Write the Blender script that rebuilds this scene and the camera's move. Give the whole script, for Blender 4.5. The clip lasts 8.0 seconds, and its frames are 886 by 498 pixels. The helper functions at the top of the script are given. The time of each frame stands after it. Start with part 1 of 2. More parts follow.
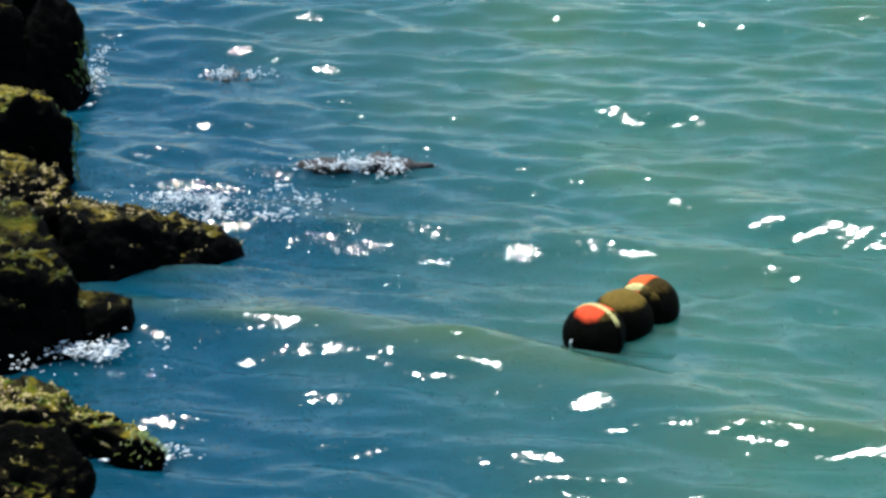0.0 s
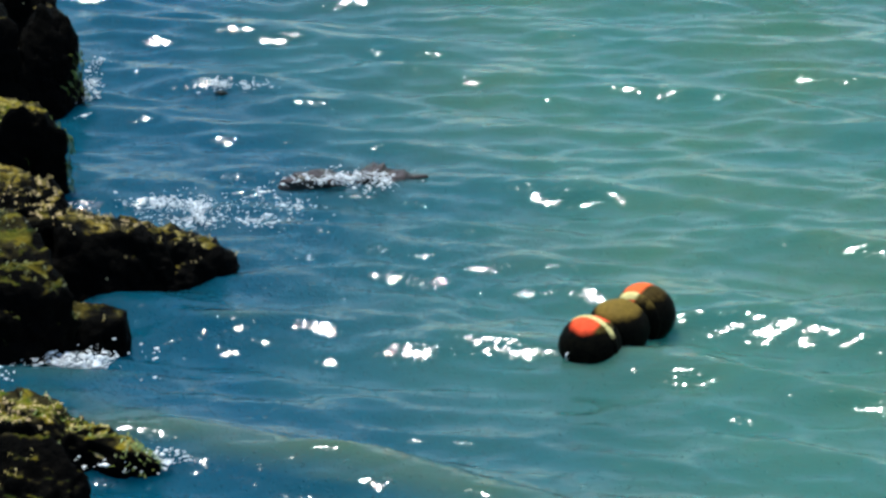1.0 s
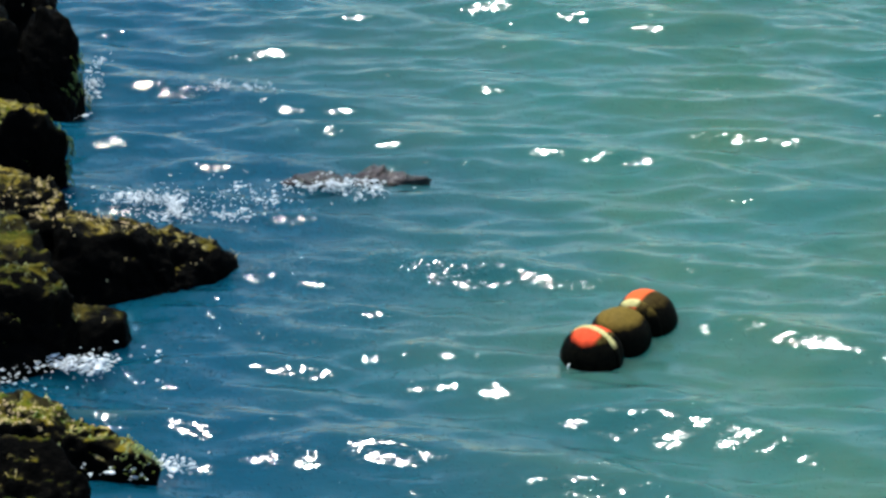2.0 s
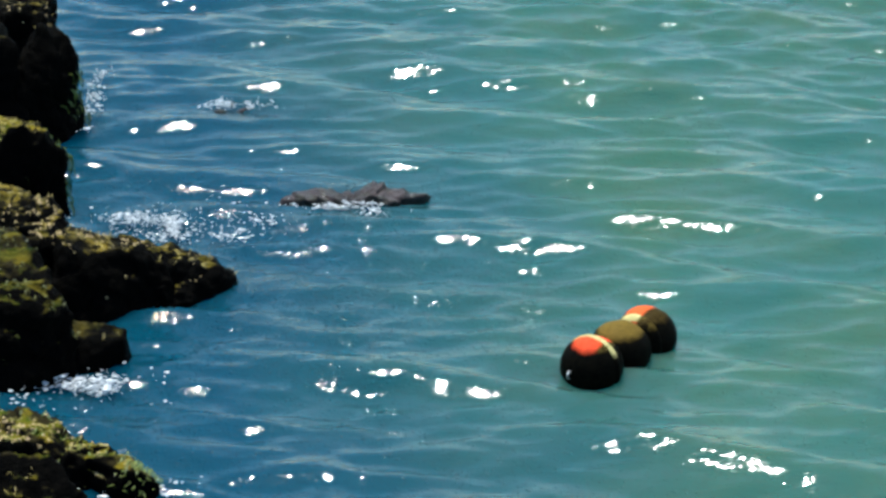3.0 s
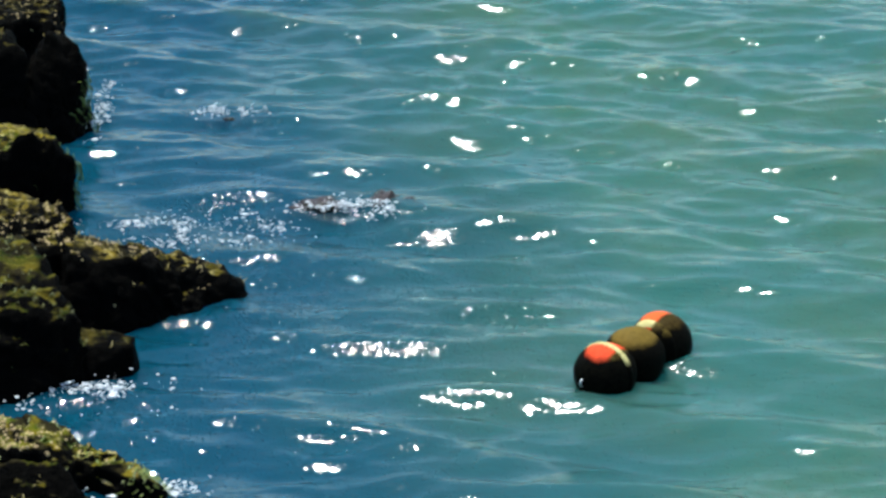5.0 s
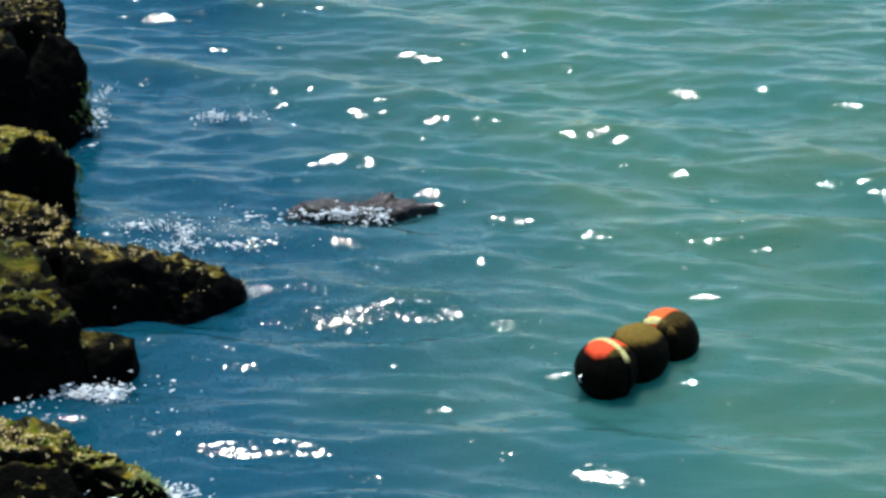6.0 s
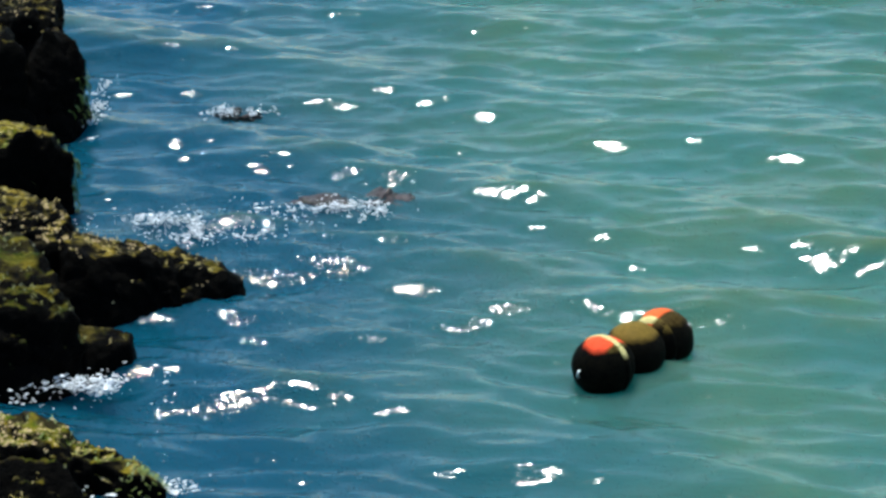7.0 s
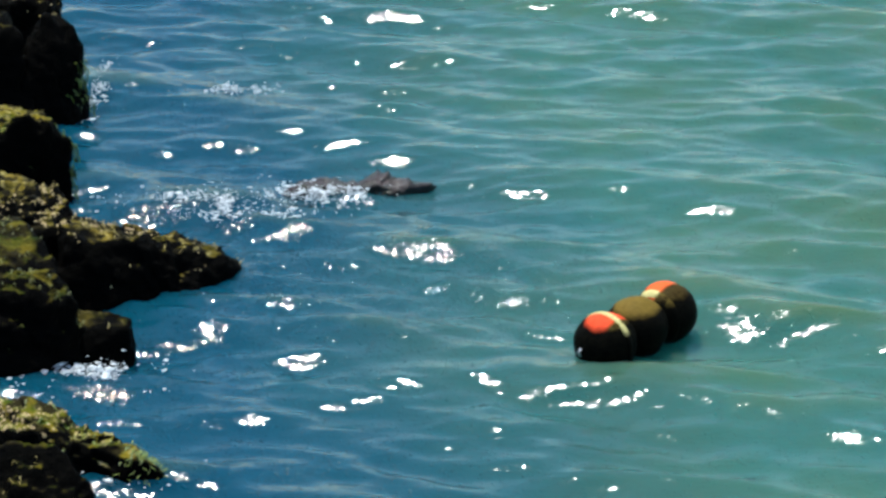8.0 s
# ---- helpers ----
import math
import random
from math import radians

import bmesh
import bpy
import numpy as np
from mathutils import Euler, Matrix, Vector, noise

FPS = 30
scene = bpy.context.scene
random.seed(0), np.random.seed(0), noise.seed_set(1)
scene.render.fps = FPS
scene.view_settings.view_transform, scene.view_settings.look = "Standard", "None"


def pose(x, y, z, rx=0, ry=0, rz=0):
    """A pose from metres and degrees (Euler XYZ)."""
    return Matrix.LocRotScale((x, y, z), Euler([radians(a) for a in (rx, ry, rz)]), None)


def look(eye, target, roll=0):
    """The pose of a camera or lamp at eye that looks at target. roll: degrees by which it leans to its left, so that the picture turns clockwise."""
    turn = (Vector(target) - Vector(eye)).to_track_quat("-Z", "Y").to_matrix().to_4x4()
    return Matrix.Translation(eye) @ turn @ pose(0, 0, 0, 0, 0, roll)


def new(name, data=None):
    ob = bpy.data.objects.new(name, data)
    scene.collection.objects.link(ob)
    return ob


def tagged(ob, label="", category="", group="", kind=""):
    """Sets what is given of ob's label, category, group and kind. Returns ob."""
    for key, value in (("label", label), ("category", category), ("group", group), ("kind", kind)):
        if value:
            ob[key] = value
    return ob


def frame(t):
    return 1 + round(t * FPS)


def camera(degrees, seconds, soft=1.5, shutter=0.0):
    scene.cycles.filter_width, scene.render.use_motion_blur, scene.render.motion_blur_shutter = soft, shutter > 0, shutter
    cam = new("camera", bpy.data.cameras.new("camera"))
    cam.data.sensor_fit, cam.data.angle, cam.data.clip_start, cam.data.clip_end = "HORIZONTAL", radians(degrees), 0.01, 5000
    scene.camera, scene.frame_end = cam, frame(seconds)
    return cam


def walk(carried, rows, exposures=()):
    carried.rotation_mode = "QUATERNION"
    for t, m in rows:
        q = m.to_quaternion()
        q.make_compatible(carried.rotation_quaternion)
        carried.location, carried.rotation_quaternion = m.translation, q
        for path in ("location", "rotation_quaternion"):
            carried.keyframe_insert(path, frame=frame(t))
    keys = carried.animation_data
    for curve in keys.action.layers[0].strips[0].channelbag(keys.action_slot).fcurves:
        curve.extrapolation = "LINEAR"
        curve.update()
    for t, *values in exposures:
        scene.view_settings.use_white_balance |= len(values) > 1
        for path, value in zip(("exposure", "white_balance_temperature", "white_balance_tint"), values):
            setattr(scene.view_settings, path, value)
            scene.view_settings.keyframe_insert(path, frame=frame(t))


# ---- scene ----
# ---------------------------------------------------------------- camera
cam = camera(20.0, 8.0, soft=3.0)
EYE = (0.0, 0.0, 4.0)
TILT = 22.0
# seconds, turn to the left and upward turn of the hand-held camera, degrees
SWAY = [(0, 0.135, -0.773), (0.5, 0.071, -0.631), (1, 0.006, -0.509), (1.5, 0.032, -0.503), (1.7, 0.022, -0.5), (2.8, 0.0, -0.18), (3, 0.0, -0.077), (3.5, 0.0, 0.0),
        (4, 0.122, 0.103), (4.5, 0.193, 0.103), (4.7, 0.2, 0.105), (5.8, 0.2, 0.14), (6, 0.2, 0.155), (6.5, 0.213, 0.058), (7, 0.161, 0.039), (7.5, 0.135, -0.039), (8, 0.116, -0.316)]
walk(cam, [(t, pose(*EYE, 90 - TILT + up, 0, left)) for t, left, up in SWAY],
     exposures=((0, 0.29, 6130, 3), (8, 0.29, 6130, 3)))

# ---------------------------------------------------------------- light
SUN_UP, SUN_LEFT = 74.0, 30.0
world = bpy.data.worlds.new("sky")
scene.world = world
world.use_nodes = True
sky = world.node_tree.nodes.new("ShaderNodeTexSky")
sky.sky_type, sky.sun_disc = "NISHITA", False
sky.sun_elevation, sky.sun_rotation = radians(SUN_UP), radians(-SUN_LEFT)
background = world.node_tree.nodes["Background"]
world.node_tree.links.new(sky.outputs[0], background.inputs[0])
sky.air_density, sky.dust_density, sky.ozone_density = 1.3, 0.2, 1.0
background.inputs[1].default_value = 0.15
sun = new("sun", bpy.data.lights.new("sun", "SUN"))
sun.data.energy, sun.data.angle, sun.data.color = 5.0, radians(0.53), (1.0, 0.96, 0.88)
toward = Vector((-math.sin(radians(SUN_LEFT)) * math.cos(radians(SUN_UP)), math.cos(radians(SUN_LEFT)) * math.cos(radians(SUN_UP)), math.sin(radians(SUN_UP))))
sun.matrix_world = look(toward * 60, (0, 0, 0))


# ---------------------------------------------------------------- materials
def material(name):
    m = bpy.data.materials.new(name)
    m.use_nodes = True
    return m, m.node_tree, m.node_tree.nodes["Principled BSDF"]


def node(tree, kind, **values):
    n = tree.nodes.new("ShaderNode" + kind)
    for key, value in values.items():
        n.inputs[key].default_value = value
    return n


def join(tree, a, b, out=0):
    tree.links.new(a.outputs[out], b)


def noise_at(tree, vector, scale, detail=4, rough=0.55, distortion=0.0):
    n = node(tree, "TexNoise", Scale=scale, Detail=detail, Roughness=rough, Distortion=distortion)
    tree.links.new(vector, n.inputs["Vector"])
    return n


def ramp(tree, value, low, high, lo=0.0, hi=1.0):
    n = node(tree, "MapRange")
    n.inputs["From Min"].default_value, n.inputs["From Max"].default_value = low, high
    n.inputs["To Min"].default_value, n.inputs["To Max"].default_value = lo, hi
    tree.links.new(value, n.inputs["Value"])
    return n.outputs[0]


def blend(tree, factor, a, b):
    n = tree.nodes.new("ShaderNodeMix")
    n.data_type = "RGBA"
    if isinstance(factor, float):
        n.inputs[0].default_value = factor
    else:
        tree.links.new(factor, n.inputs[0])
    for socket, value in ((n.inputs[6], a), (n.inputs[7], b)):
        if isinstance(value, tuple):
            socket.default_value = (*value, 1)
        else:
            tree.links.new(value, socket)
    return n.outputs[2]


def math_node(tree, how, a, b):
    n = tree.nodes.new("ShaderNodeMath")
    n.operation = how
    for socket, value in ((n.inputs[0], a), (n.inputs[1], b)):
        if isinstance(value, (int, float)):
            socket.default_value = value
        else:
            tree.links.new(value, socket)
    return n.outputs[0]


def bump(tree, height, strength, distance, after=None):
    n = node(tree, "Bump", Distance=distance)
    if isinstance(strength, float):
        n.inputs["Strength"].default_value = strength
    else:
        tree.links.new(strength, n.inputs["Strength"])
    tree.links.new(height, n.inputs["Height"])
    if after:
        tree.links.new(after, n.inputs["Normal"])
    return n.outputs[0]


def sea_water():
    m, tree, shader = material("sea_water")
    place = tree.nodes.new("ShaderNodeNewGeometry").outputs["Position"]
    own = tree.nodes.new("ShaderNodeTexCoord").outputs["Object"]
    axis = tree.nodes.new("ShaderNodeSeparateXYZ")
    tree.links.new(place, axis.inputs[0])
    # silty green water over the open bed, clearer blue water over the dark weed by the rocks
    slow = noise_at(tree, place, 0.55, 2).outputs[0]
    side = math_node(tree, "ADD", axis.outputs[0], math_node(tree, "MULTIPLY", math_node(tree, "SUBTRACT", slow, 0.5), 1.6))
    side = math_node(tree, "ADD", side, math_node(tree, "MULTIPLY", math_node(tree, "SUBTRACT", axis.outputs[1], 9.5), 0.12))
    silt = ramp(tree, side, -0.9, 0.9)
    cloud = noise_at(tree, own, 1.1, 3).outputs[0]
    green = blend(tree, ramp(tree, cloud, 0.35, 0.7), (0.032, 0.102, 0.087), (0.05, 0.106, 0.066))
    # light through the thin crests, put into the colour: olive by height
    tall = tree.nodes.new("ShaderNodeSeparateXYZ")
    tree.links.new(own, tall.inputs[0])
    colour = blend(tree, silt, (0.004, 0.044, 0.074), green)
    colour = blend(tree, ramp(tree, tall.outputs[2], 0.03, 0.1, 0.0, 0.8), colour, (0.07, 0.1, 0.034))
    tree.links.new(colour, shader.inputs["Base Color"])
    shader.inputs["Roughness"].default_value = 0.06
    shader.inputs["IOR"].default_value = 1.333
    shader.inputs["Subsurface Weight"].default_value = 1.0
    shader.inputs["Subsurface Radius"].default_value = (0.12, 0.4, 0.45)
    shader.inputs["Subsurface Scale"].default_value = 0.6
    shader.subsurface_method = "BURLEY"
    # the wind ripples die away on the lee side further out
    near = math_node(tree, "MULTIPLY", ramp(tree, side, 0.5, -0.9, 0.0, 1.0), math_node(tree, "MULTIPLY", ramp(tree, axis.outputs[1], 10.6, 12.2, 1.0, 0.5), ramp(tree, axis.outputs[1], 8.0, 9.0, 0.7, 1.0)))
    # broken water where the swell washes between the rocks
    stir = 0.0
    for spot, wide in (((-1.0, 10.15, 0), 0.8), ((-1.25, 8.35, 0), 0.5), ((-1.1, 11.8, 0), 0.5), ((-0.45, 9.5, 0), 1.05), ((0.05, 9.3, 0), 0.85), ((-0.45, 10.5, 0), 0.45)):
        gap = tree.nodes.new("ShaderNodeVectorMath")
        gap.operation = "DISTANCE"
        tree.links.new(place, gap.inputs[0])
        gap.inputs[1].default_value = spot
        stir = math_node(tree, "MAXIMUM", stir, ramp(tree, gap.outputs["Value"], wide, wide * 0.25))
    drift = noise_at(tree, own, 5.0, 2, 0.5, 0.5).outputs[0]
    # short ripples, drawn out along the crests
    drawn = tree.nodes.new("ShaderNodeMapping")
    drawn.inputs["Rotation"].default_value = (0, 0, radians(12))
    drawn.inputs["Scale"].default_value = (0.32, 1.0, 1.0)
    tree.links.new(own, drawn.inputs["Vector"])
    ripple = noise_at(tree, drawn.outputs[0], 15.0, 3, 0.6, 0.4).outputs[0]
    lap = noise_at(tree, place, 30.0, 2, 0.5, 0.3).outputs[0]
    first = bump(tree, drift, 0.09, 0.06)
    second = bump(tree, ripple, ramp(tree, near, 0, 1, 0.26, 0.22), 0.028, first)
    third = bump(tree, lap, math_node(tree, "ADD", ramp(tree, near, 0, 1, 0.02, 0.1), math_node(tree, "MULTIPLY", stir, 0.24)), 0.02, second)
    # steep little wavelets, strewn thinly over the open water and thickly where it is stirred
    for where, scale, lift in ((place, 78.0, math_node(tree, "ADD", math_node(tree, "MULTIPLY", near, 0.062), math_node(tree, "MULTIPLY", stir, 0.085))), (own, 64.0, math_node(tree, "SUBTRACT", math_node(tree, "MULTIPLY", near, 0.05), 0.02))):
        peak = noise_at(tree, where, scale, 0, 0.5).outputs[0]
        peak = ramp(tree, math_node(tree, "ADD", peak, lift), 0.74, 0.95)
        third = bump(tree, peak, 1.0, 0.007, third)
    tree.links.new(third, shader.inputs["Normal"])
    return m


def weedy_rock(name, moss_low=(0.12, 0.1, 0.004), moss_high=(0.22, 0.155, 0.025), cover=0.84, wet=0.6, gloss=0.02, crust=(0.58, 0.48, 0.2)):
    m, tree, shader = material(name)
    geo = tree.nodes.new("ShaderNodeNewGeometry")
    own = tree.nodes.new("ShaderNodeTexCoord").outputs["Object"]
    up = tree.nodes.new("ShaderNodeSeparateXYZ")
    tree.links.new(geo.outputs["Normal"], up.inputs[0])
    grain = noise_at(tree, own, 27, 6, 0.65).outputs[0]
    patch = noise_at(tree, own, 9, 4, 0.6).outputs[0]
    spot = noise_at(tree, own, 13, 4).outputs[0]
    # near-black stone: the shade of the backlit sides is put into its colour
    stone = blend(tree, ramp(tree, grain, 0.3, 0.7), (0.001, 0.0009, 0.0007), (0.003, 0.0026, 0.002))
    growth = blend(tree, ramp(tree, patch, 0.38, 0.62), moss_low, moss_high)
    growth = blend(tree, ramp(tree, grain, 0.5, 0.66), growth, crust)
    growth = blend(tree, ramp(tree, spot, 0.47, 0.56), growth, (0.02, 0.016, 0.006))
    # weed colour on upward faces only, leaving the sides their painted shade
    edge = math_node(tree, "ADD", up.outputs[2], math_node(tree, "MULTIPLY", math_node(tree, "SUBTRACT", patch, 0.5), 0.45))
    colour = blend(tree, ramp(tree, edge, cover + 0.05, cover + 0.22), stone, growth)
    tree.links.new(colour, shader.inputs["Base Color"])
    tree.links.new(ramp(tree, grain, 0.3, 0.7, wet - 0.15, wet + 0.25), shader.inputs["Roughness"])
    shader.inputs["Specular IOR Level"].default_value = gloss
    relief = bump(tree, grain, 0.8, 0.02, bump(tree, patch, 0.5, 0.04))
    for socket in ("Normal", "Coat Normal"):
        tree.links.new(relief, shader.inputs[socket])
    return m


def plain(name, low, high, scale, roughness, relief=0.01):
    m, tree, shader = material(name)
    own = tree.nodes.new("ShaderNodeTexCoord").outputs["Object"]
    grain = noise_at(tree, own, scale, 5, 0.6).outputs[0]
    tree.links.new(blend(tree, ramp(tree, grain, 0.3, 0.7), low, high), shader.inputs["Base Color"])
    tree.links.new(ramp(tree, grain, 0.3, 0.7, roughness - 0.08, roughness + 0.08), shader.inputs["Roughness"])
    tree.links.new(bump(tree, grain, 0.6, relief), shader.inputs["Normal"])
    return m


def float_paint(name, cap, low, wide=0.052, off=0.014, surround_low=(0.05, 0.032, 0.007), surround_high=(0.11, 0.078, 0.018)):
    """The cap colour in a patch on the upper side; brown round it, near black below the height low."""
    m, tree, shader = material(name)
    own = tree.nodes.new("ShaderNodeTexCoord").outputs["Object"]
    axis = tree.nodes.new("ShaderNodeSeparateXYZ")
    tree.links.new(own, axis.inputs[0])
    grain = noise_at(tree, own, 60, 5, 0.6).outputs[0]
    blot = noise_at(tree, own, 16, 3, 0.6).outputs[0]
    wander = math_node(tree, "MULTIPLY", math_node(tree, "SUBTRACT", blot, 0.5), 0.03)
    paint = blend(tree, ramp(tree, grain, 0.35, 0.7), cap, tuple(c * 0.7 for c in cap))
    surround = blend(tree, ramp(tree, grain, 0.35, 0.7), surround_low, surround_high)
    lower_tone = blend(tree, ramp(tree, grain, 0.35, 0.65), (0.001, 0.001, 0.0006), (0.005, 0.0042, 0.0022))
    across = math_node(tree, "ABSOLUTE", math_node(tree, "ADD", math_node(tree, "ADD", axis.outputs[0], off), wander), 0)
    surround = blend(tree, ramp(tree, across, wide, wide + 0.014), paint, surround)
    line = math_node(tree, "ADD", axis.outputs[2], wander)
    tree.links.new(blend(tree, ramp(tree, line, low - 0.008, low + 0.012), lower_tone, surround), shader.inputs["Base Color"])
    shader.inputs["Roughness"].default_value = 0.6
    shader.inputs["Specular IOR Level"].default_value = 0.03
    tree.links.new(bump(tree, grain, 0.4, 0.004), shader.inputs["Normal"])
    return m


WATER = sea_water()
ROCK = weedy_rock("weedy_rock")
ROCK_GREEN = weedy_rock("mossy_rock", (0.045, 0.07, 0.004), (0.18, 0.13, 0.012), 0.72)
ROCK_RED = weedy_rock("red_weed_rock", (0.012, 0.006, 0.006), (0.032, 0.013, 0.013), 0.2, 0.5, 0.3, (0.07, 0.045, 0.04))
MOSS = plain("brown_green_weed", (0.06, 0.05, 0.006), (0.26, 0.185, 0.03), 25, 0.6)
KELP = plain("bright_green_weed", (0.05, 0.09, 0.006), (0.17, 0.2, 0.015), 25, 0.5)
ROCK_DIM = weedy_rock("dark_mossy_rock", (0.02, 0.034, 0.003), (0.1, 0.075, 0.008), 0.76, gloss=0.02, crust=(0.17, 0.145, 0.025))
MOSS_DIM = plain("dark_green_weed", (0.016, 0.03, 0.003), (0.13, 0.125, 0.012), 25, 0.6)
ROCK_BARE = weedy_rock("bare_shaded_rock", (0.03, 0.036, 0.004), (0.11, 0.08, 0.012), 0.86, gloss=0.02, crust=(0.34, 0.27, 0.08))
ROCK_SHADED = weedy_rock("shaded_rock", (0.02, 0.024, 0.003), (0.07, 0.05, 0.008), 1.0, gloss=0.02, crust=(0.2, 0.16, 0.05))
WET = ROCK_RED.node_tree.nodes["Principled BSDF"].inputs
WET["Coat Weight"].default_value, WET["Coat Roughness"].default_value = 0.45, 0.15
SHELL = plain("barnacle_shell", (0.24, 0.16, 0.07), (0.52, 0.38, 0.18), 30, 0.7)
# white for the foam flecks and for the sun glints they stand in for
FOAM_GLINT = plain("foam", (0.86, 0.87, 0.88), (0.93, 0.93, 0.93), 60, 0.5, 0.002)
BED = plain("dark_seabed", (0.03, 0.028, 0.02), (0.08, 0.07, 0.05), 3.0, 0.8)
SHADE_WALL = plain("shade_wall_stone", (0.1, 0.095, 0.085), (0.2, 0.19, 0.17), 2.5, 0.8)
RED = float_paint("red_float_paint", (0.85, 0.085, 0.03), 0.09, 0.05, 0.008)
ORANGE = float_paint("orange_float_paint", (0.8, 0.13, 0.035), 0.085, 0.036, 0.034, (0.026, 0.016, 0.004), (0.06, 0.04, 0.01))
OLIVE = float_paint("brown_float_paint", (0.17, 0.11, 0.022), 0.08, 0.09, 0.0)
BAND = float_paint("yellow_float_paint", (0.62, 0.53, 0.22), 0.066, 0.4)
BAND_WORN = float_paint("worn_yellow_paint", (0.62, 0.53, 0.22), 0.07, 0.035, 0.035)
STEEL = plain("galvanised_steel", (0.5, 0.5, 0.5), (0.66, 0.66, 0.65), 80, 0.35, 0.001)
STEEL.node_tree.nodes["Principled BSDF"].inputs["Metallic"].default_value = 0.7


# ---------------------------------------------------------------- building helpers
def mesh_of(bm, name, mat, smooth=True):
    data = bpy.data.meshes.new(name)
    bm.to_mesh(data)
    bm.free()
    data.materials.append(mat)
    for p in data.polygons:
        p.use_smooth = smooth
    return data


def part(name, bm, mat, parent, label=""):
    ob = new(name, mesh_of(bm, name, mat))
    ob.parent = parent
    if label:
        tagged(ob, label)
    return ob


def box_bm(x0, x1, y0, y1, z0, z1):
    bm = bmesh.new()
    bmesh.ops.create_cube(bm, size=1)
    for v in bm.verts:
        v.co = Vector((x0 if v.co.x < 0 else x1, y0 if v.co.y < 0 else y1, z0 if v.co.z < 0 else z1))
    return bm


# ---------------------------------------------------------------- setting
SPEED = 0.95
HEADING = Vector((-0.43, -0.90, 0)).normalized()


def sea_sheet():
    """One sheet to the horizon, fine where the shot passes; u runs with the waves, v along the crests."""
    def lines(a, b, step):
        fine = list(np.arange(a, b, step))
        grow, low, high = step, [], []
        lo, hi = a, fine[-1]
        while hi - b < 1800:
            grow *= 1.35
            lo, hi = lo - grow, hi + grow
            low.append(lo)
            high.append(hi)
        return np.array(low[::-1] + fine + high)
    step = 0.02
    us, vs = lines(-24.4, -5.8, step), lines(-8.6, -1.4, step)
    u, v = np.meshgrid(us, vs, indexing="ij")
    wide = np.maximum(np.gradient(us)[:, None], np.gradient(vs)[None, :])
    rng = np.random.RandomState(7)
    z, du, dv = np.zeros_like(u), np.zeros_like(u), np.zeros_like(u)
    # rolling crests: place along u, height
    for place, high, front, back, bow in ((-7.55, 0.085, 0.24, 0.36, -0.16), (-8.8, 0.03, 0.26, 0.4, -0.05), (-9.7, 0.025, 0.3, 0.5, 0.1), (-10.6, 0.045, 0.26, 0.45, 0.05),
                                         (-11.8, 0.025, 0.3, 0.5, 0.1), (-13.0, 0.03, 0.3, 0.5, -0.1), (-14.3, 0.03, 0.28, 0.5, 0.1), (-15.5, 0.06, 0.27, 0.32, 0.05),
                                         (-16.3, 0.08, 0.26, 0.32, -0.05), (-17.6, 0.075, 0.26, 0.32, 0.05), (-18.7, 0.03, 0.3, 0.5, 0.1), (-20.0, 0.06, 0.26, 0.45, -0.1), (-21.4, 0.03, 0.3, 0.5, -0.1)):
        bend = place + bow * np.exp(-((v + 3.5) / 1.1) ** 2) + 0.04 * np.sin(v * 2.3 + place * 7)
        x = u - bend
        swell = high * (0.8 + 0.2 * np.sin(v * 0.7 + place))
        z += swell * np.exp(-np.where(x > 0, x / front, x / back) ** 2)
    # chop in many lengths, mostly with the swell
    for k in range(110):
        length = 0.1 * (1.1 / 0.1) ** rng.rand()
        angle = rng.normal(0.0, 0.26) + (0.38 if length < 0.45 else 0.12)
        a = 0.0066 * min(length, 0.45) ** 0.92 * rng.uniform(0.5, 1.4) * (1.15 if 0.18 < length < 0.6 else 1.0)
        ku, kv = 2 * np.pi / length * np.cos(angle), 2 * np.pi / length * np.sin(angle)
        phase = ku * u + kv * v + rng.uniform(0, 6.28)
        fade = np.clip(1.6 - wide / length * 5, 0, 1)
        patch = 0.75 + 0.35 * np.sin(u * rng.uniform(0.3, 1.2) + v * rng.uniform(-1, 1) + rng.uniform(0, 6.28))
        a = a * fade * patch
        z += a * np.cos(phase)
        du -= 0.25 * a * np.cos(angle) * np.sin(phase)
        dv -= 0.25 * a * np.sin(angle) * np.sin(phase)
    z -= 0.025
    u, v = u + du, v + dv
    hx, hy = HEADING.x, HEADING.y
    x, y = u * hx - v * hy, u * hy + v * hx
    n, w = u.shape
    index = np.arange(n * w).reshape(n, w)
    quads = np.stack([index[:-1, :-1], index[1:, :-1], index[1:, 1:], index[:-1, 1:]], axis=-1).reshape(-1, 4)
    data = bpy.data.meshes.new("water")
    data.vertices.add(n * w)
    data.vertices.foreach_set("co", np.stack([x, y, z], axis=-1).astype(np.float32).ravel())
    data.loops.add(quads.size)
    data.loops.foreach_set("vertex_index", quads.astype(np.int32).ravel())
    data.polygons.add(len(quads))
    data.polygons.foreach_set("loop_start", np.arange(0, quads.size, 4, dtype=np.int32))
    data.polygons.foreach_set("use_smooth", np.ones(len(quads), dtype=bool))
    data.update(calc_edges=True)
    data.validate()
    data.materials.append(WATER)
    return tagged(new("water", data), "choppy green and blue sea water with sun glitter", "water", kind="structure")


water = sea_sheet()
seabed = tagged(new("ground", mesh_of(box_bm(-1800, 1800, -1800, 1800, -1.6, -0.9), "ground", BED, False)), "dark weedy seabed under the water", "ground", kind="structure")
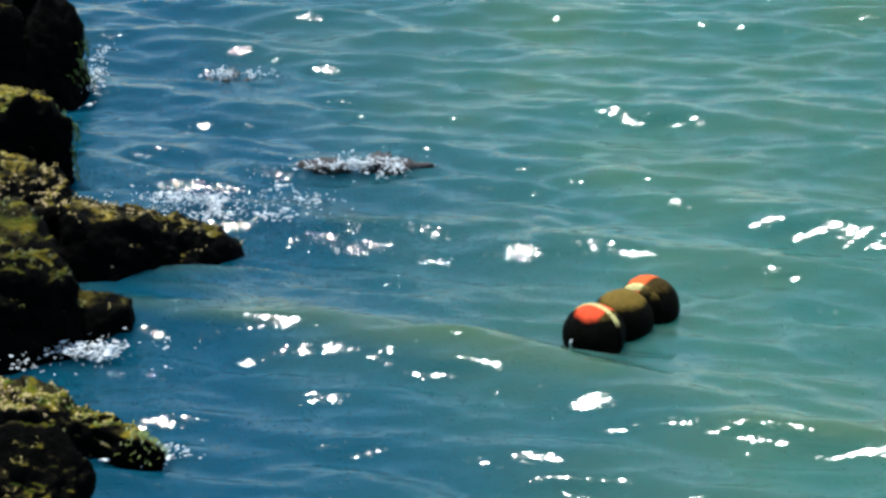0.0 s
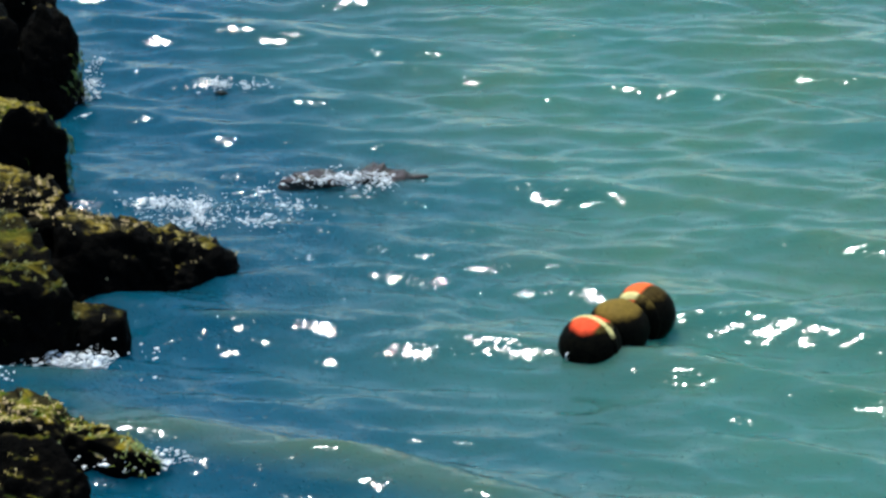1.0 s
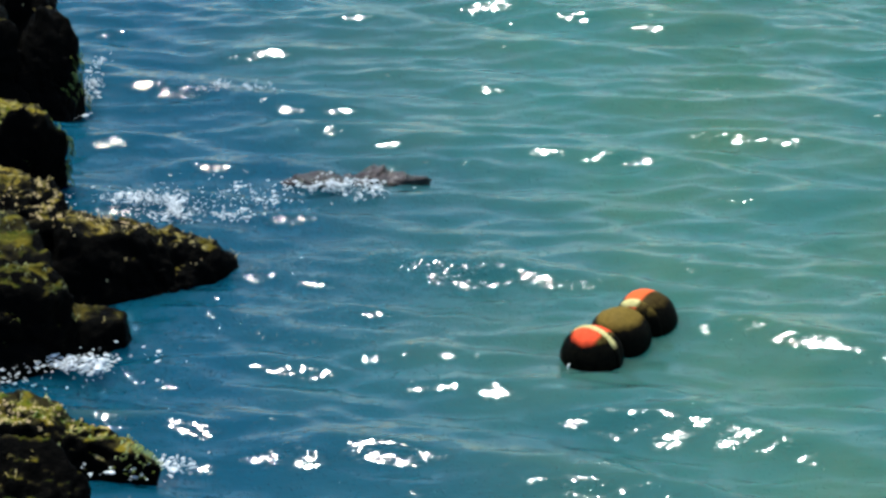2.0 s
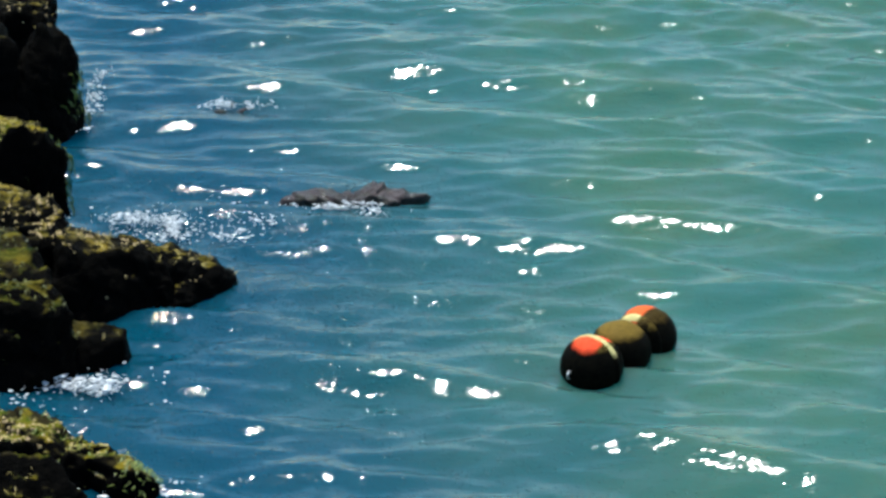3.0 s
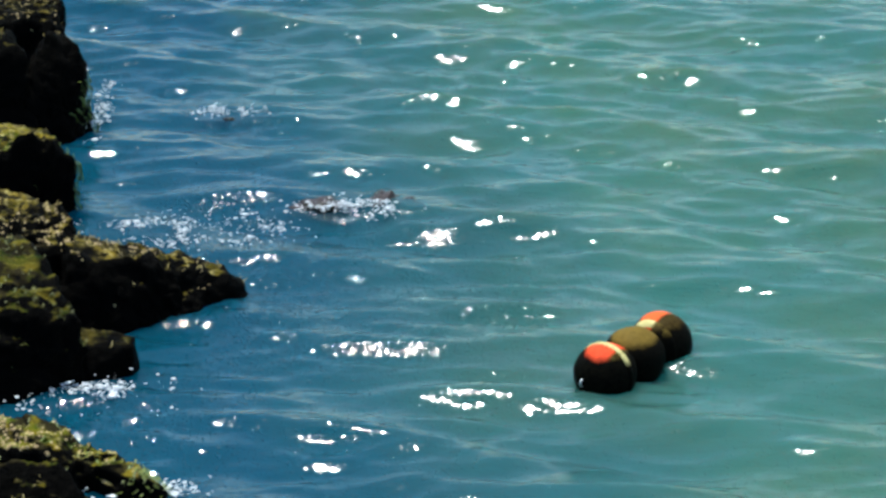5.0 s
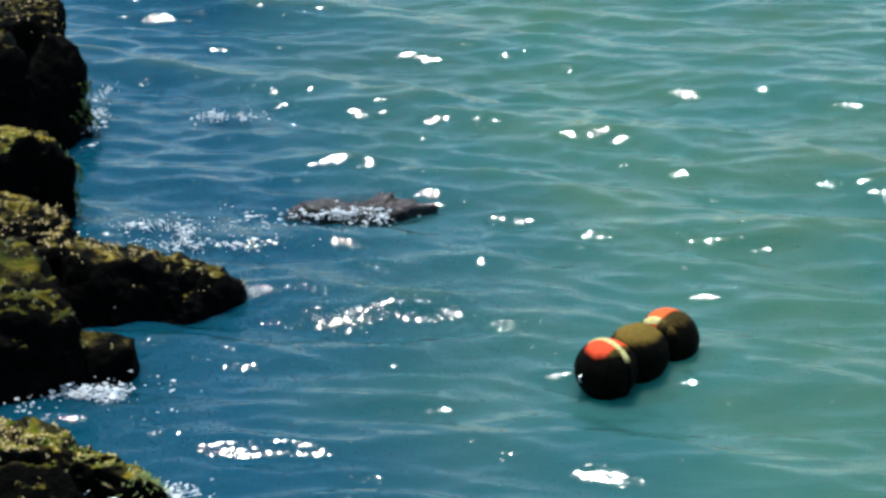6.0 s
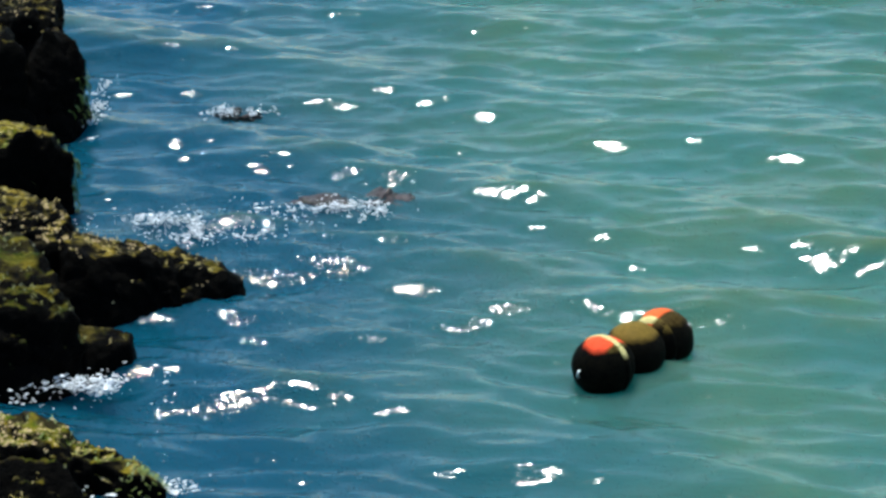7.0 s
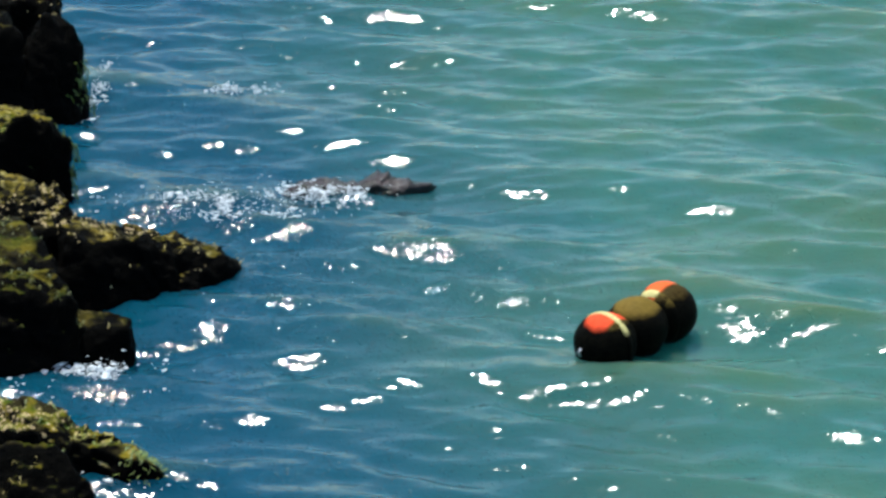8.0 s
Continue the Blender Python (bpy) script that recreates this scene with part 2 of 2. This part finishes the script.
# unseen wall behind the camera, added to keep sky light off the rock faces
shade_wall = tagged(new("unseen_wall_south", mesh_of(box_bm(-40, 40, -6, -0.6, -0.9, 2.3), "shade_wall", SHADE_WALL, False)), "unseen stone wall added behind the camera to darken the rock faces", "wall", kind="structure")


# ---------------------------------------------------------------- rocks
def shore_bank():
    """The rubble slope behind the rocks, rising from the seabed."""
    bm = bmesh.new()
    xs = [-1.75 - 0.12 * k - 0.004 * k * k for k in range(60)]
    ys = [3.0 + 0.16 * k for k in range(75)]
    grid = []
    for x in xs:
        row = []
        for y in ys:
            deep = -1.75 - x - 0.12 * (y - 9.0) * (1 if y > 9 else 0.3)
            z = -0.95 + 0.75 * deep if deep < 1.4 else 0.1 + 0.22 * (deep - 1.4)
            q = Vector((x, y, 0))
            z += 0.12 * noise.fractal(q * 1.6, 1.0, 2.0, 4) + 0.07 * abs(noise.noise(q * 5))
            row.append(bm.verts.new((x, y, max(z, -0.95))))
        grid.append(row)
    for i in range(len(xs) - 1):
        for j in range(len(ys) - 1):
            bm.faces.new((grid[i][j], grid[i][j + 1], grid[i + 1][j + 1], grid[i + 1][j]))
    bmesh.ops.recalc_face_normals(bm, faces=bm.faces)
    return tagged(new("shore", mesh_of(bm, "shore", ROCK)), "dark rubble bank rising from the sea behind the rocks", "shore", kind="structure")


shore_bank()


def rock(points, mat, label, seed, rough=0.045, level=6, foot=-0.92, round_off=10.0, name="rock", growth=0.09, leaf=None, fringe=0.0, shells=0.0, flare=1.04, mop=None):
    """A boulder: a rounded hull round a few corners, carried down to the seabed and broken up by relief."""
    leaf = leaf or MOSS
    corners = [Vector(p) for p in points]
    mid = sum(corners, Vector()) / len(corners)
    for p in points:
        corners.append(Vector((mid.x + (p[0] - mid.x) * flare, mid.y + (p[1] - mid.y) * flare, foot)))
    hull = bmesh.new()
    for c in corners:
        hull.verts.new(c)
    bmesh.ops.convex_hull(hull, input=hull.verts)
    centre = Vector((mid.x, mid.y, mid.z * 0.5 - 0.1))
    hull.normal_update()
    planes = [(f.normal.copy(), f.normal.dot(f.verts[0].co - centre)) for f in hull.faces]
    planes = [(n, h) if h > 0 else (-n, -h) for n, h in planes if abs(h) > 1e-4]
    hull.free()
    normals = np.array([n for n, h in planes])
    reach = np.array([h for n, h in planes])
    bm = bmesh.new()
    bmesh.ops.create_icosphere(bm, subdivisions=level, radius=1)
    ways = np.array([v.co for v in bm.verts])
    facing = np.maximum(ways @ normals.T, 1e-3) / reach
    # a soft polyhedron
    far = 1.0 / (np.sum(np.maximum(facing, 0) ** (round_off * 2), axis=1) ** (1 / (round_off * 2)))
    shift = Vector((seed * 3.7, seed * 1.3, seed * 2.1))
    for v, r in zip(bm.verts, far):
        # the sides are washed smoother than the crusted top
        worn = 0.4 + 0.6 * min(1.0, max(0.0, v.co.z * 2.2 + 0.1))
        p = centre + v.co * float(r)
        q = p + shift
        crag = noise.voronoi(q * 7.0)[0]
        d = rough * (noise.fractal(q * 4.5, 1.0, 2.0, 2) * 0.9 - abs(noise.noise(q * 9)) * 0.7 + (crag[1] - crag[0]) * 0.9 - 0.3
                     + noise.noise(q * 19) * 0.45 + noise.noise(q * 42) * 0.25 + noise.noise(q * 85) * 0.12)
        v.co = p + v.co * d * worn - centre
    bm.normal_update()
    rng = random.Random(seed)
    spots, drape, crust, tuft = [], [], [], []
    for f in bm.faces:
        c = f.calc_center_median()
        high = c.z + centre.z
        if mop and high > 0.0 and f.normal.z > 0.2 and math.hypot(c.x + centre.x - mop[0], c.y + centre.y - mop[1]) < mop[2] * rng.uniform(0.5, 1) and rng.random() < f.calc_area() * 9000 * 0.8:
            tuft.append((c, f.normal.copy()))
        if shells and high > 0.01 and f.normal.z > 0.65 and noise.noise((c - shift) * 6) > 0.05 and rng.random() < shells * f.calc_area() * 9000:
            crust.append((c, f.normal.copy()))
        if high > 0.01 and f.normal.z > 0.74 and rng.random() < growth * f.calc_area() * 9000 * max(0, 0.35 + noise.noise((c + shift) * 7)):
            spots.append((c, f.normal.copy()))
        elif fringe and 0.0 < high < 0.3 and f.normal.x > 0.75 and f.normal.y > -0.2 and rng.random() < fringe * f.calc_area() * 9000:
            drape.append((c, f.normal.copy()))
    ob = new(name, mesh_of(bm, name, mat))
    ob.matrix_basis = Matrix.Translation(centre)
    def blades(places, low, high):
        weed = bmesh.new()
        for c, n in places:
            lean = Vector((rng.uniform(-1, 1), rng.uniform(-1, 1), 0)) + Vector((n.x, n.y, 0)) * 1.5
            long = rng.uniform(low, high)
            side = Vector((-lean.y, lean.x, 0)).normalized() * rng.uniform(0.001, 0.003)
            way = lean.normalized() * long
            a = c + way * 0.4 + n * long * 0.5
            b = c + way - Vector((0, 0, long * 0.25))
            base = c - n * 0.004
            v = [weed.verts.new(p) for p in (base - side, base + side, a + side * 1.2, a - side * 1.2, b)]
            weed.faces.new(v[:4])
            weed.faces.new((v[3], v[2], v[4]))
        return weed
    if tuft:
        tagged(part("seaweed", blades(tuft, 0.012, 0.03), KELP, ob, "mop of bright green seaweed"), kind="stuff")
    if crust:
        cones = bmesh.new()
        for c, n in crust:
            wide = rng.uniform(0.004, 0.009)
            turn = n.to_track_quat("Z", "Y").to_matrix()
            tilt = rng.uniform(0, 1)
            low = [cones.verts.new(c + turn @ Vector((math.cos(a) * wide, math.sin(a) * wide, -0.003))) for a in (tilt + k * 1.0472 for k in range(6))]
            top = [cones.verts.new(c + turn @ Vector((math.cos(a) * wide * 0.45, math.sin(a) * wide * 0.45, wide * 0.8))) for a in (tilt + k * 1.0472 for k in range(6))]
            for k in range(6):
                cones.faces.new((low[k], low[(k + 1) % 6], top[(k + 1) % 6], top[k]))
            cones.faces.new(top)
        tagged(part("barnacle_crust", cones, SHELL, ob, "pale crust of small barnacles"), kind="stuff")
    if drape:
        hang = bmesh.new()
        for c, n in drape:
            long = rng.uniform(0.02, 0.055)
            side = Vector((rng.uniform(-1, 1), rng.uniform(-1, 1), 0)).normalized() * rng.uniform(0.002, 0.005)
            line = [c - n * 0.004, c + n * long * 0.35 + Vector((0, 0, -long * 0.1)), c + n * long * 0.5 + Vector((0, 0, -long * 0.55)), c + n * long * 0.45 + Vector((0, 0, -long))]
            last = None
            for p, w in zip(line, (0.6, 1.0, 1.0, 0.3)):
                pair = [hang.verts.new(p - side * w), hang.verts.new(p + side * w)]
                if last:
                    hang.faces.new((last[0], last[1], pair[1], pair[0]))
                last = pair
        tagged(part("seaweed_fringe", hang, KELP, ob, "hanging strands of bright green seaweed"), kind="stuff")
    if spots:
        tagged(part("weed", blades(spots, 0.012, 0.032), leaf, ob, "short tufts of green and brown weed"), kind="stuff")
    return tagged(ob, label, "rock", "shore rocks")


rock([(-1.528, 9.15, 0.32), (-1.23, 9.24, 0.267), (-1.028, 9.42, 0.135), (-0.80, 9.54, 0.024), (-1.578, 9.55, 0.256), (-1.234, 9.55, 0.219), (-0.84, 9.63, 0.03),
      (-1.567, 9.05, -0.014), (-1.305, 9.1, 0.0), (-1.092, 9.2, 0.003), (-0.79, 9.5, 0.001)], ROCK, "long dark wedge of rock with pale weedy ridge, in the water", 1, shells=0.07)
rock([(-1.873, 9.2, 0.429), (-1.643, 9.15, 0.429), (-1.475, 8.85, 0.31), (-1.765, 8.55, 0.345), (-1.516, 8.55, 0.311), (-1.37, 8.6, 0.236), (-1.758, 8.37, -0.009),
      (-1.56, 8.44, 0.004), (-1.381, 8.6, 0.023)], ROCK_DIM, "large boulder, sides shaded black, draped in green and brown weed", 2, growth=0.2, leaf=MOSS_DIM)
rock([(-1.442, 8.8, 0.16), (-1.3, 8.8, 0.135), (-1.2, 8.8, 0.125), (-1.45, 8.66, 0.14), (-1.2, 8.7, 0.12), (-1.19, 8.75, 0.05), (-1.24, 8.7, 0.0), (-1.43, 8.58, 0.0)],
     ROCK_BARE, "small sloping ledge rock, sides shaded black, at the waterline", 3, 0.02, 5, round_off=18.0, growth=0.04)
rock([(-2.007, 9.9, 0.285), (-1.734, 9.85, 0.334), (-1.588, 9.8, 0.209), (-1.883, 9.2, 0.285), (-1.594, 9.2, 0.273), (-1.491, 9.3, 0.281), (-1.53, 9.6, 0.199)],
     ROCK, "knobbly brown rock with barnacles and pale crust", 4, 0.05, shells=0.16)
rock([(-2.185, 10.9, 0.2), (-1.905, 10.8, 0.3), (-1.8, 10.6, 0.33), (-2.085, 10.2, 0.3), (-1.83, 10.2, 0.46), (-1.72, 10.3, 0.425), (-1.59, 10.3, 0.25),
      (-1.595, 10.3, 0.095), (-2.073, 10.2, 0.094), (-1.713, 10.25, 0.074)], ROCK_GREEN, "steep boulder, sides shaded black, with yellow-green moss on top", 5, fringe=0.3, flare=0.9, round_off=6.0)
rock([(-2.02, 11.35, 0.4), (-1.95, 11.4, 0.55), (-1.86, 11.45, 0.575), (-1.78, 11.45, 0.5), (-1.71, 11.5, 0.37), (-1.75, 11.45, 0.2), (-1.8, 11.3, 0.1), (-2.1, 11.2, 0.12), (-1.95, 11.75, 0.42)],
     ROCK_SHADED, "rounded boulder, shaded black, standing in the water", 6, growth=0.02, fringe=0.3, flare=1.05, round_off=5.0)
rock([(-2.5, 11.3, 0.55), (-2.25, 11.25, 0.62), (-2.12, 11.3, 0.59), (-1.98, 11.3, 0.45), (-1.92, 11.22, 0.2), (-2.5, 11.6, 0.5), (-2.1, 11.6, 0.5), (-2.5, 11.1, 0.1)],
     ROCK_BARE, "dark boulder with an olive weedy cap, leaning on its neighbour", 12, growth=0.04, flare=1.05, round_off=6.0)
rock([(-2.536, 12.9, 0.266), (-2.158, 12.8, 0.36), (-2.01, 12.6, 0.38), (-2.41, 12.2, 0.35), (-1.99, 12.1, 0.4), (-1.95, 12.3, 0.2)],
     ROCK_BARE, "dark weedy rock behind the rounded boulder", 7, 0.05, shells=0.04)
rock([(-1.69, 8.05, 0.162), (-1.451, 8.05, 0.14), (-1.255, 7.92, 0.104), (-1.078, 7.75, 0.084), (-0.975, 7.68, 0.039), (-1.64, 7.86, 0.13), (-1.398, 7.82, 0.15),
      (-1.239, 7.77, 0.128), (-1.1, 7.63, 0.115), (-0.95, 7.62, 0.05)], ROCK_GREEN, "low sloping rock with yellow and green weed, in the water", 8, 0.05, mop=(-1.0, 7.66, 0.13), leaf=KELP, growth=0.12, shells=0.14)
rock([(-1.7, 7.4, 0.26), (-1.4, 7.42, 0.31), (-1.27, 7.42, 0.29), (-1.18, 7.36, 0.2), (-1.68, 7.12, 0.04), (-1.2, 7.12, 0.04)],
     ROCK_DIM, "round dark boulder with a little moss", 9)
# rocks that the waves wash over
rock([(-0.78, 10.45, 0.01), (-0.5, 10.38, 0.03), (-0.25, 10.42, 0.035), (-0.02, 10.5, 0.01), (-0.3, 10.62, 0.03), (-0.6, 10.6, 0.02)],
     ROCK_RED, "half-drowned rock with dark red weed, washed by waves", 10, 0.07, growth=0.0)
rock([(-1.25, 11.75, -0.037), (-1.08, 11.68, 0.003), (-0.92, 11.76, 0.003), (-1.0, 11.9, -0.017), (-1.2, 11.92, -0.037)],
     ROCK_RED, "small drowned rock with dark weed at the surface", 11, 0.06, growth=0.0)


# ---------------------------------------------------------------- foam and painted sun glints
def foam(centre, half, count, seed, label):
    """Broken white water and its sun glints, both as white flecks: strewn in clumps over an oval, lying in the surface.
    """
    rng = random.Random(seed)
    bm = bmesh.new()
    made = 0
    while made < count:
        a, b = rng.gauss(0, 0.45), rng.gauss(0, 0.45)
        x, y = a * half[0], b * half[1]
        clump = noise.fractal(Vector((x * 6, y * 9, seed * 5.3)), 1.0, 2.0, 2)
        if clump < 0.1 and rng.random() < 0.93:
            continue
        made += 1
        size = rng.uniform(0.0018, 0.0048) * (1.5 if clump > 0.28 else 1)
        stretch, turn = rng.uniform(1.0, 1.6), rng.uniform(-0.5, 0.5)
        if clump > 0.1 and rng.random() < 0.1:
            size, stretch = size * 1.7, rng.uniform(1.2, 2.2)
        at = Vector((x, y, rng.gauss(0, 0.012)))
        ring = []
        for k in range(7):
            w = 2 * math.pi * k / 7
            r = size * rng.uniform(0.7, 1.25)
            p = Vector((math.cos(w) * r * stretch, math.sin(w) * r, 0))
            ring.append(at + Vector((p.x * math.cos(turn) - p.y * math.sin(turn), p.x * math.sin(turn) + p.y * math.cos(turn), 0)))
        base = [bm.verts.new(p) for p in ring]
        crown = bm.verts.new(at + Vector((0, 0, size * 0.3)))
        under = bm.verts.new(at - Vector((0, 0, size * 0.8)))
        for k in range(7):
            bm.faces.new((base[k], base[(k + 1) % 7], crown))
            bm.faces.new((base[(k + 1) % 7], base[k], under))
    ob = new("sea_foam_glints", mesh_of(bm, "sea_foam_glints", FOAM_GLINT))
    ob.matrix_basis = Matrix.Translation(centre)
    return tagged(ob, label, "foam", kind="stuff")


FOAM_GLINT_PLACES = (((-1.02, 10.05, 0.02), (0.42, 0.2), 950), ((-0.46, 10.34, 0.02), (0.32, 0.13), 420), ((-1.33, 8.45, 0.02), (0.28, 0.14), 430),
               ((-1.05, 7.72, 0.02), (0.22, 0.1), 220), ((-1.72, 11.75, 0.03), (0.06, 0.5), 170), ((-1.06, 11.7, 0.02), (0.18, 0.08), 150))
foam_glints = [foam(c, h, n, 20 + k, "white flecks of foam and painted sun glints round the weedy rocks") for k, (c, h, n) in enumerate(FOAM_GLINT_PLACES)]


# ---------------------------------------------------------------- float
def float_string():
    base = tagged(new("mooring_float"), "three-lobed float, faded red tops, black below, riding the waves", "float")
    radius = 0.121
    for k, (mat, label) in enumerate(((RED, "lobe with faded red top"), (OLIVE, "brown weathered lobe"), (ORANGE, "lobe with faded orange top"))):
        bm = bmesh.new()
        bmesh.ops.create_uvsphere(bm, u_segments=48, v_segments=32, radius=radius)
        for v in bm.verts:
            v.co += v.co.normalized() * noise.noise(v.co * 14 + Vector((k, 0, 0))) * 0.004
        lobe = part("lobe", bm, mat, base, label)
        lobe.location = (0, (k - 1) * 0.184, 0)
    for middle, sign, inset, mat in ((-0.184, 1, -0.062, BAND), (0.184, -1, 0.0, BAND_WORN)):
        bm = bmesh.new()
        rows = []
        for i in range(48):
            a = 2 * math.pi * i / 48
            row = []
            for off, proud in ((0.052, -0.003), (0.054, 0.002), (0.067, 0.003), (0.08, 0.002), (0.082, -0.003)):
                off += inset
                r = math.sqrt(radius ** 2 - off ** 2) + proud
                row.append(bm.verts.new((r * math.cos(a), middle + sign * off, r * math.sin(a))))
            rows.append(row)
        for i in range(48):
            for j in range(4):
                bm.faces.new((rows[i][j], rows[i][j + 1], rows[(i + 1) % 48][j + 1], rows[(i + 1) % 48][j]))
        bmesh.ops.recalc_face_normals(bm, faces=bm.faces)
        part("band", bm, mat, base, "faded yellow band by the join")
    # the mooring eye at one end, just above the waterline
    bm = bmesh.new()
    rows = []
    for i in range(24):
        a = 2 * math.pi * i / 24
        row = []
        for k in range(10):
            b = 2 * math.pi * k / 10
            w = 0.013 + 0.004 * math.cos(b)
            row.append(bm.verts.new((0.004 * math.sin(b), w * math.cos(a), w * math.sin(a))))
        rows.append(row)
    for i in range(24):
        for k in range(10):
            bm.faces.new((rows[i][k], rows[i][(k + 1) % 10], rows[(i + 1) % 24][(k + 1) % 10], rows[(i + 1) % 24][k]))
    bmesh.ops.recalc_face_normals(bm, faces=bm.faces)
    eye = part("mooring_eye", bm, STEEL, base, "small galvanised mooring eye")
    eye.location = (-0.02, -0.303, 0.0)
    return base


mooring_float = float_string()

# seconds, drift along x, rise, nose-up tilt and turn of the float, metres and degrees
RIDE = [(0, -0.004, 0.007, -3.0, 0), (0.2, -0.006, -0.042, -0.5, 0), (0.3, -0.008, -0.045, 2.0, 1), (0.5, -0.009, -0.023, 4.0, 1), (0.7, -0.006, -0.009, 0.5, 1), (0.8, -0.004, 0.007, -0.5, 0),
        (1, 0.0, 0.014, -0.5, 0), (1.2, 0.003, -0.01, -0.5, 0), (1.5, 0.009, -0.004, 1.0, -1), (1.7, 0.008, -0.017, 2.5, 0), (2.8, 0.007, 0.014, -2.0, 0), (3, 0.007, 0.004, -2.5, 0),
        (3.2, 0.003, -0.012, 2.0, 0), (3.5, 0.0, 0.0, 2.5, 0), (3.7, 0.002, 0.004, -1.0, 0), (4, 0.004, 0.007, -1.0, 0), (4.2, 0.014, -0.008, 0.0, 0), (4.5, 0.028, 0.001, 1.0, -1),
        (4.7, 0.03, 0.013, -1.0, -1), (5.8, 0.04, 0.01, -0.5, -5), (6, 0.045, 0.036, 0.0, -6), (6.2, 0.036, 0.036, 0.5, -6), (6.5, 0.027, 0.047, 1.5, -6), (6.7, 0.03, 0.044, -1.0, -5),
        (7, 0.036, 0.02, -3.0, -4), (7.2, 0.042, -0.004, 0.0, -5), (7.5, 0.055, 0.026, 2.5, -7), (8, 0.052, 0.06, 0.0, -5)]


# seconds, drift along x and y and rise of the wash for each patch of foam and glints, metres
WASH = (((0, 0.08, -0.12, 0.04), (1, 0.02, -0.03, 0.03), (1.7, -0.08, 0.05, 0.03), (3, -0.1, 0.08, 0.005), (4.5, -0.1, 0.08, 0.01), (6, -0.08, 0.1, 0.0), (7, -0.03, 0.1, 0.015), (8, 0.1, 0.13, 0.035)),
        ((0, 0.08, 0.09, 0.03), (1, 0.05, 0.05, 0.03), (1.7, 0.02, 0.0, 0.03), (3, 0.0, 0.05, -0.02), (4, 0.03, 0.08, 0.0), (4.7, 0.03, 0.08, 0.02), (6, 0.0, 0.05, 0.0), (7, 0.0, 0.03, 0.015), (8, -0.08, -0.06, 0.045)),
        ((0, 0.0, 0.03, 0.01), (1.5, -0.02, 0.0, 0.03), (3, 0.02, 0.02, 0.0), (4, 0.0, 0.0, 0.03), (5.5, 0.02, 0.02, 0.0), (7, 0.0, 0.0, 0.03), (8, 0.0, 0.01, 0.01)),
        ((0, -0.02, 0.04, -0.02), (0.9, 0.0, 0.0, 0.03), (1.7, 0.03, -0.02, 0.025), (3, 0.0, 0.0, -0.02), (4.5, 0.0, 0.02, 0.0), (6.5, 0.01, 0.01, 0.0), (8, 0.0, 0.0, 0.0)),
        ((0, 0.0, 0.0, 0.01), (1.5, 0.0, 0.02, 0.01), (3.2, 0.01, 0.05, 0.03), (4.5, 0.02, 0.0, 0.04), (6, 0.0, -0.03, 0.02), (8, 0.01, 0.05, 0.02)),
        ((0, 0.0, 0.05, 0.0), (1.0, 0.0, 0.02, 0.015), (3, 0.02, 0.05, 0.0), (4.3, -0.03, 0.0, 0.035), (6, -0.05, -0.04, 0.02), (7, 0.0, 0.02, 0.0), (8, 0.03, 0.05, 0.025)))


def motions():
    for k, rows in enumerate(WASH):
        c = FOAM_GLINT_PLACES[k][0]
        walk(foam_glints[k], [(t, pose(c[0] + x, c[1] + y, c[2] - 0.012 + up)) for t, x, y, up in rows])
    walk(water, [(k * 0.5, Matrix.Translation(HEADING * (SPEED * k * 0.5))) for k in range(17)])
    walk(mooring_float, [(t, pose(0.669 + x, 8.77, 0.016 + z, tilt + 1.5, 0, -38 + turn)) for t, x, z, tilt, turn in RIDE])


motions()
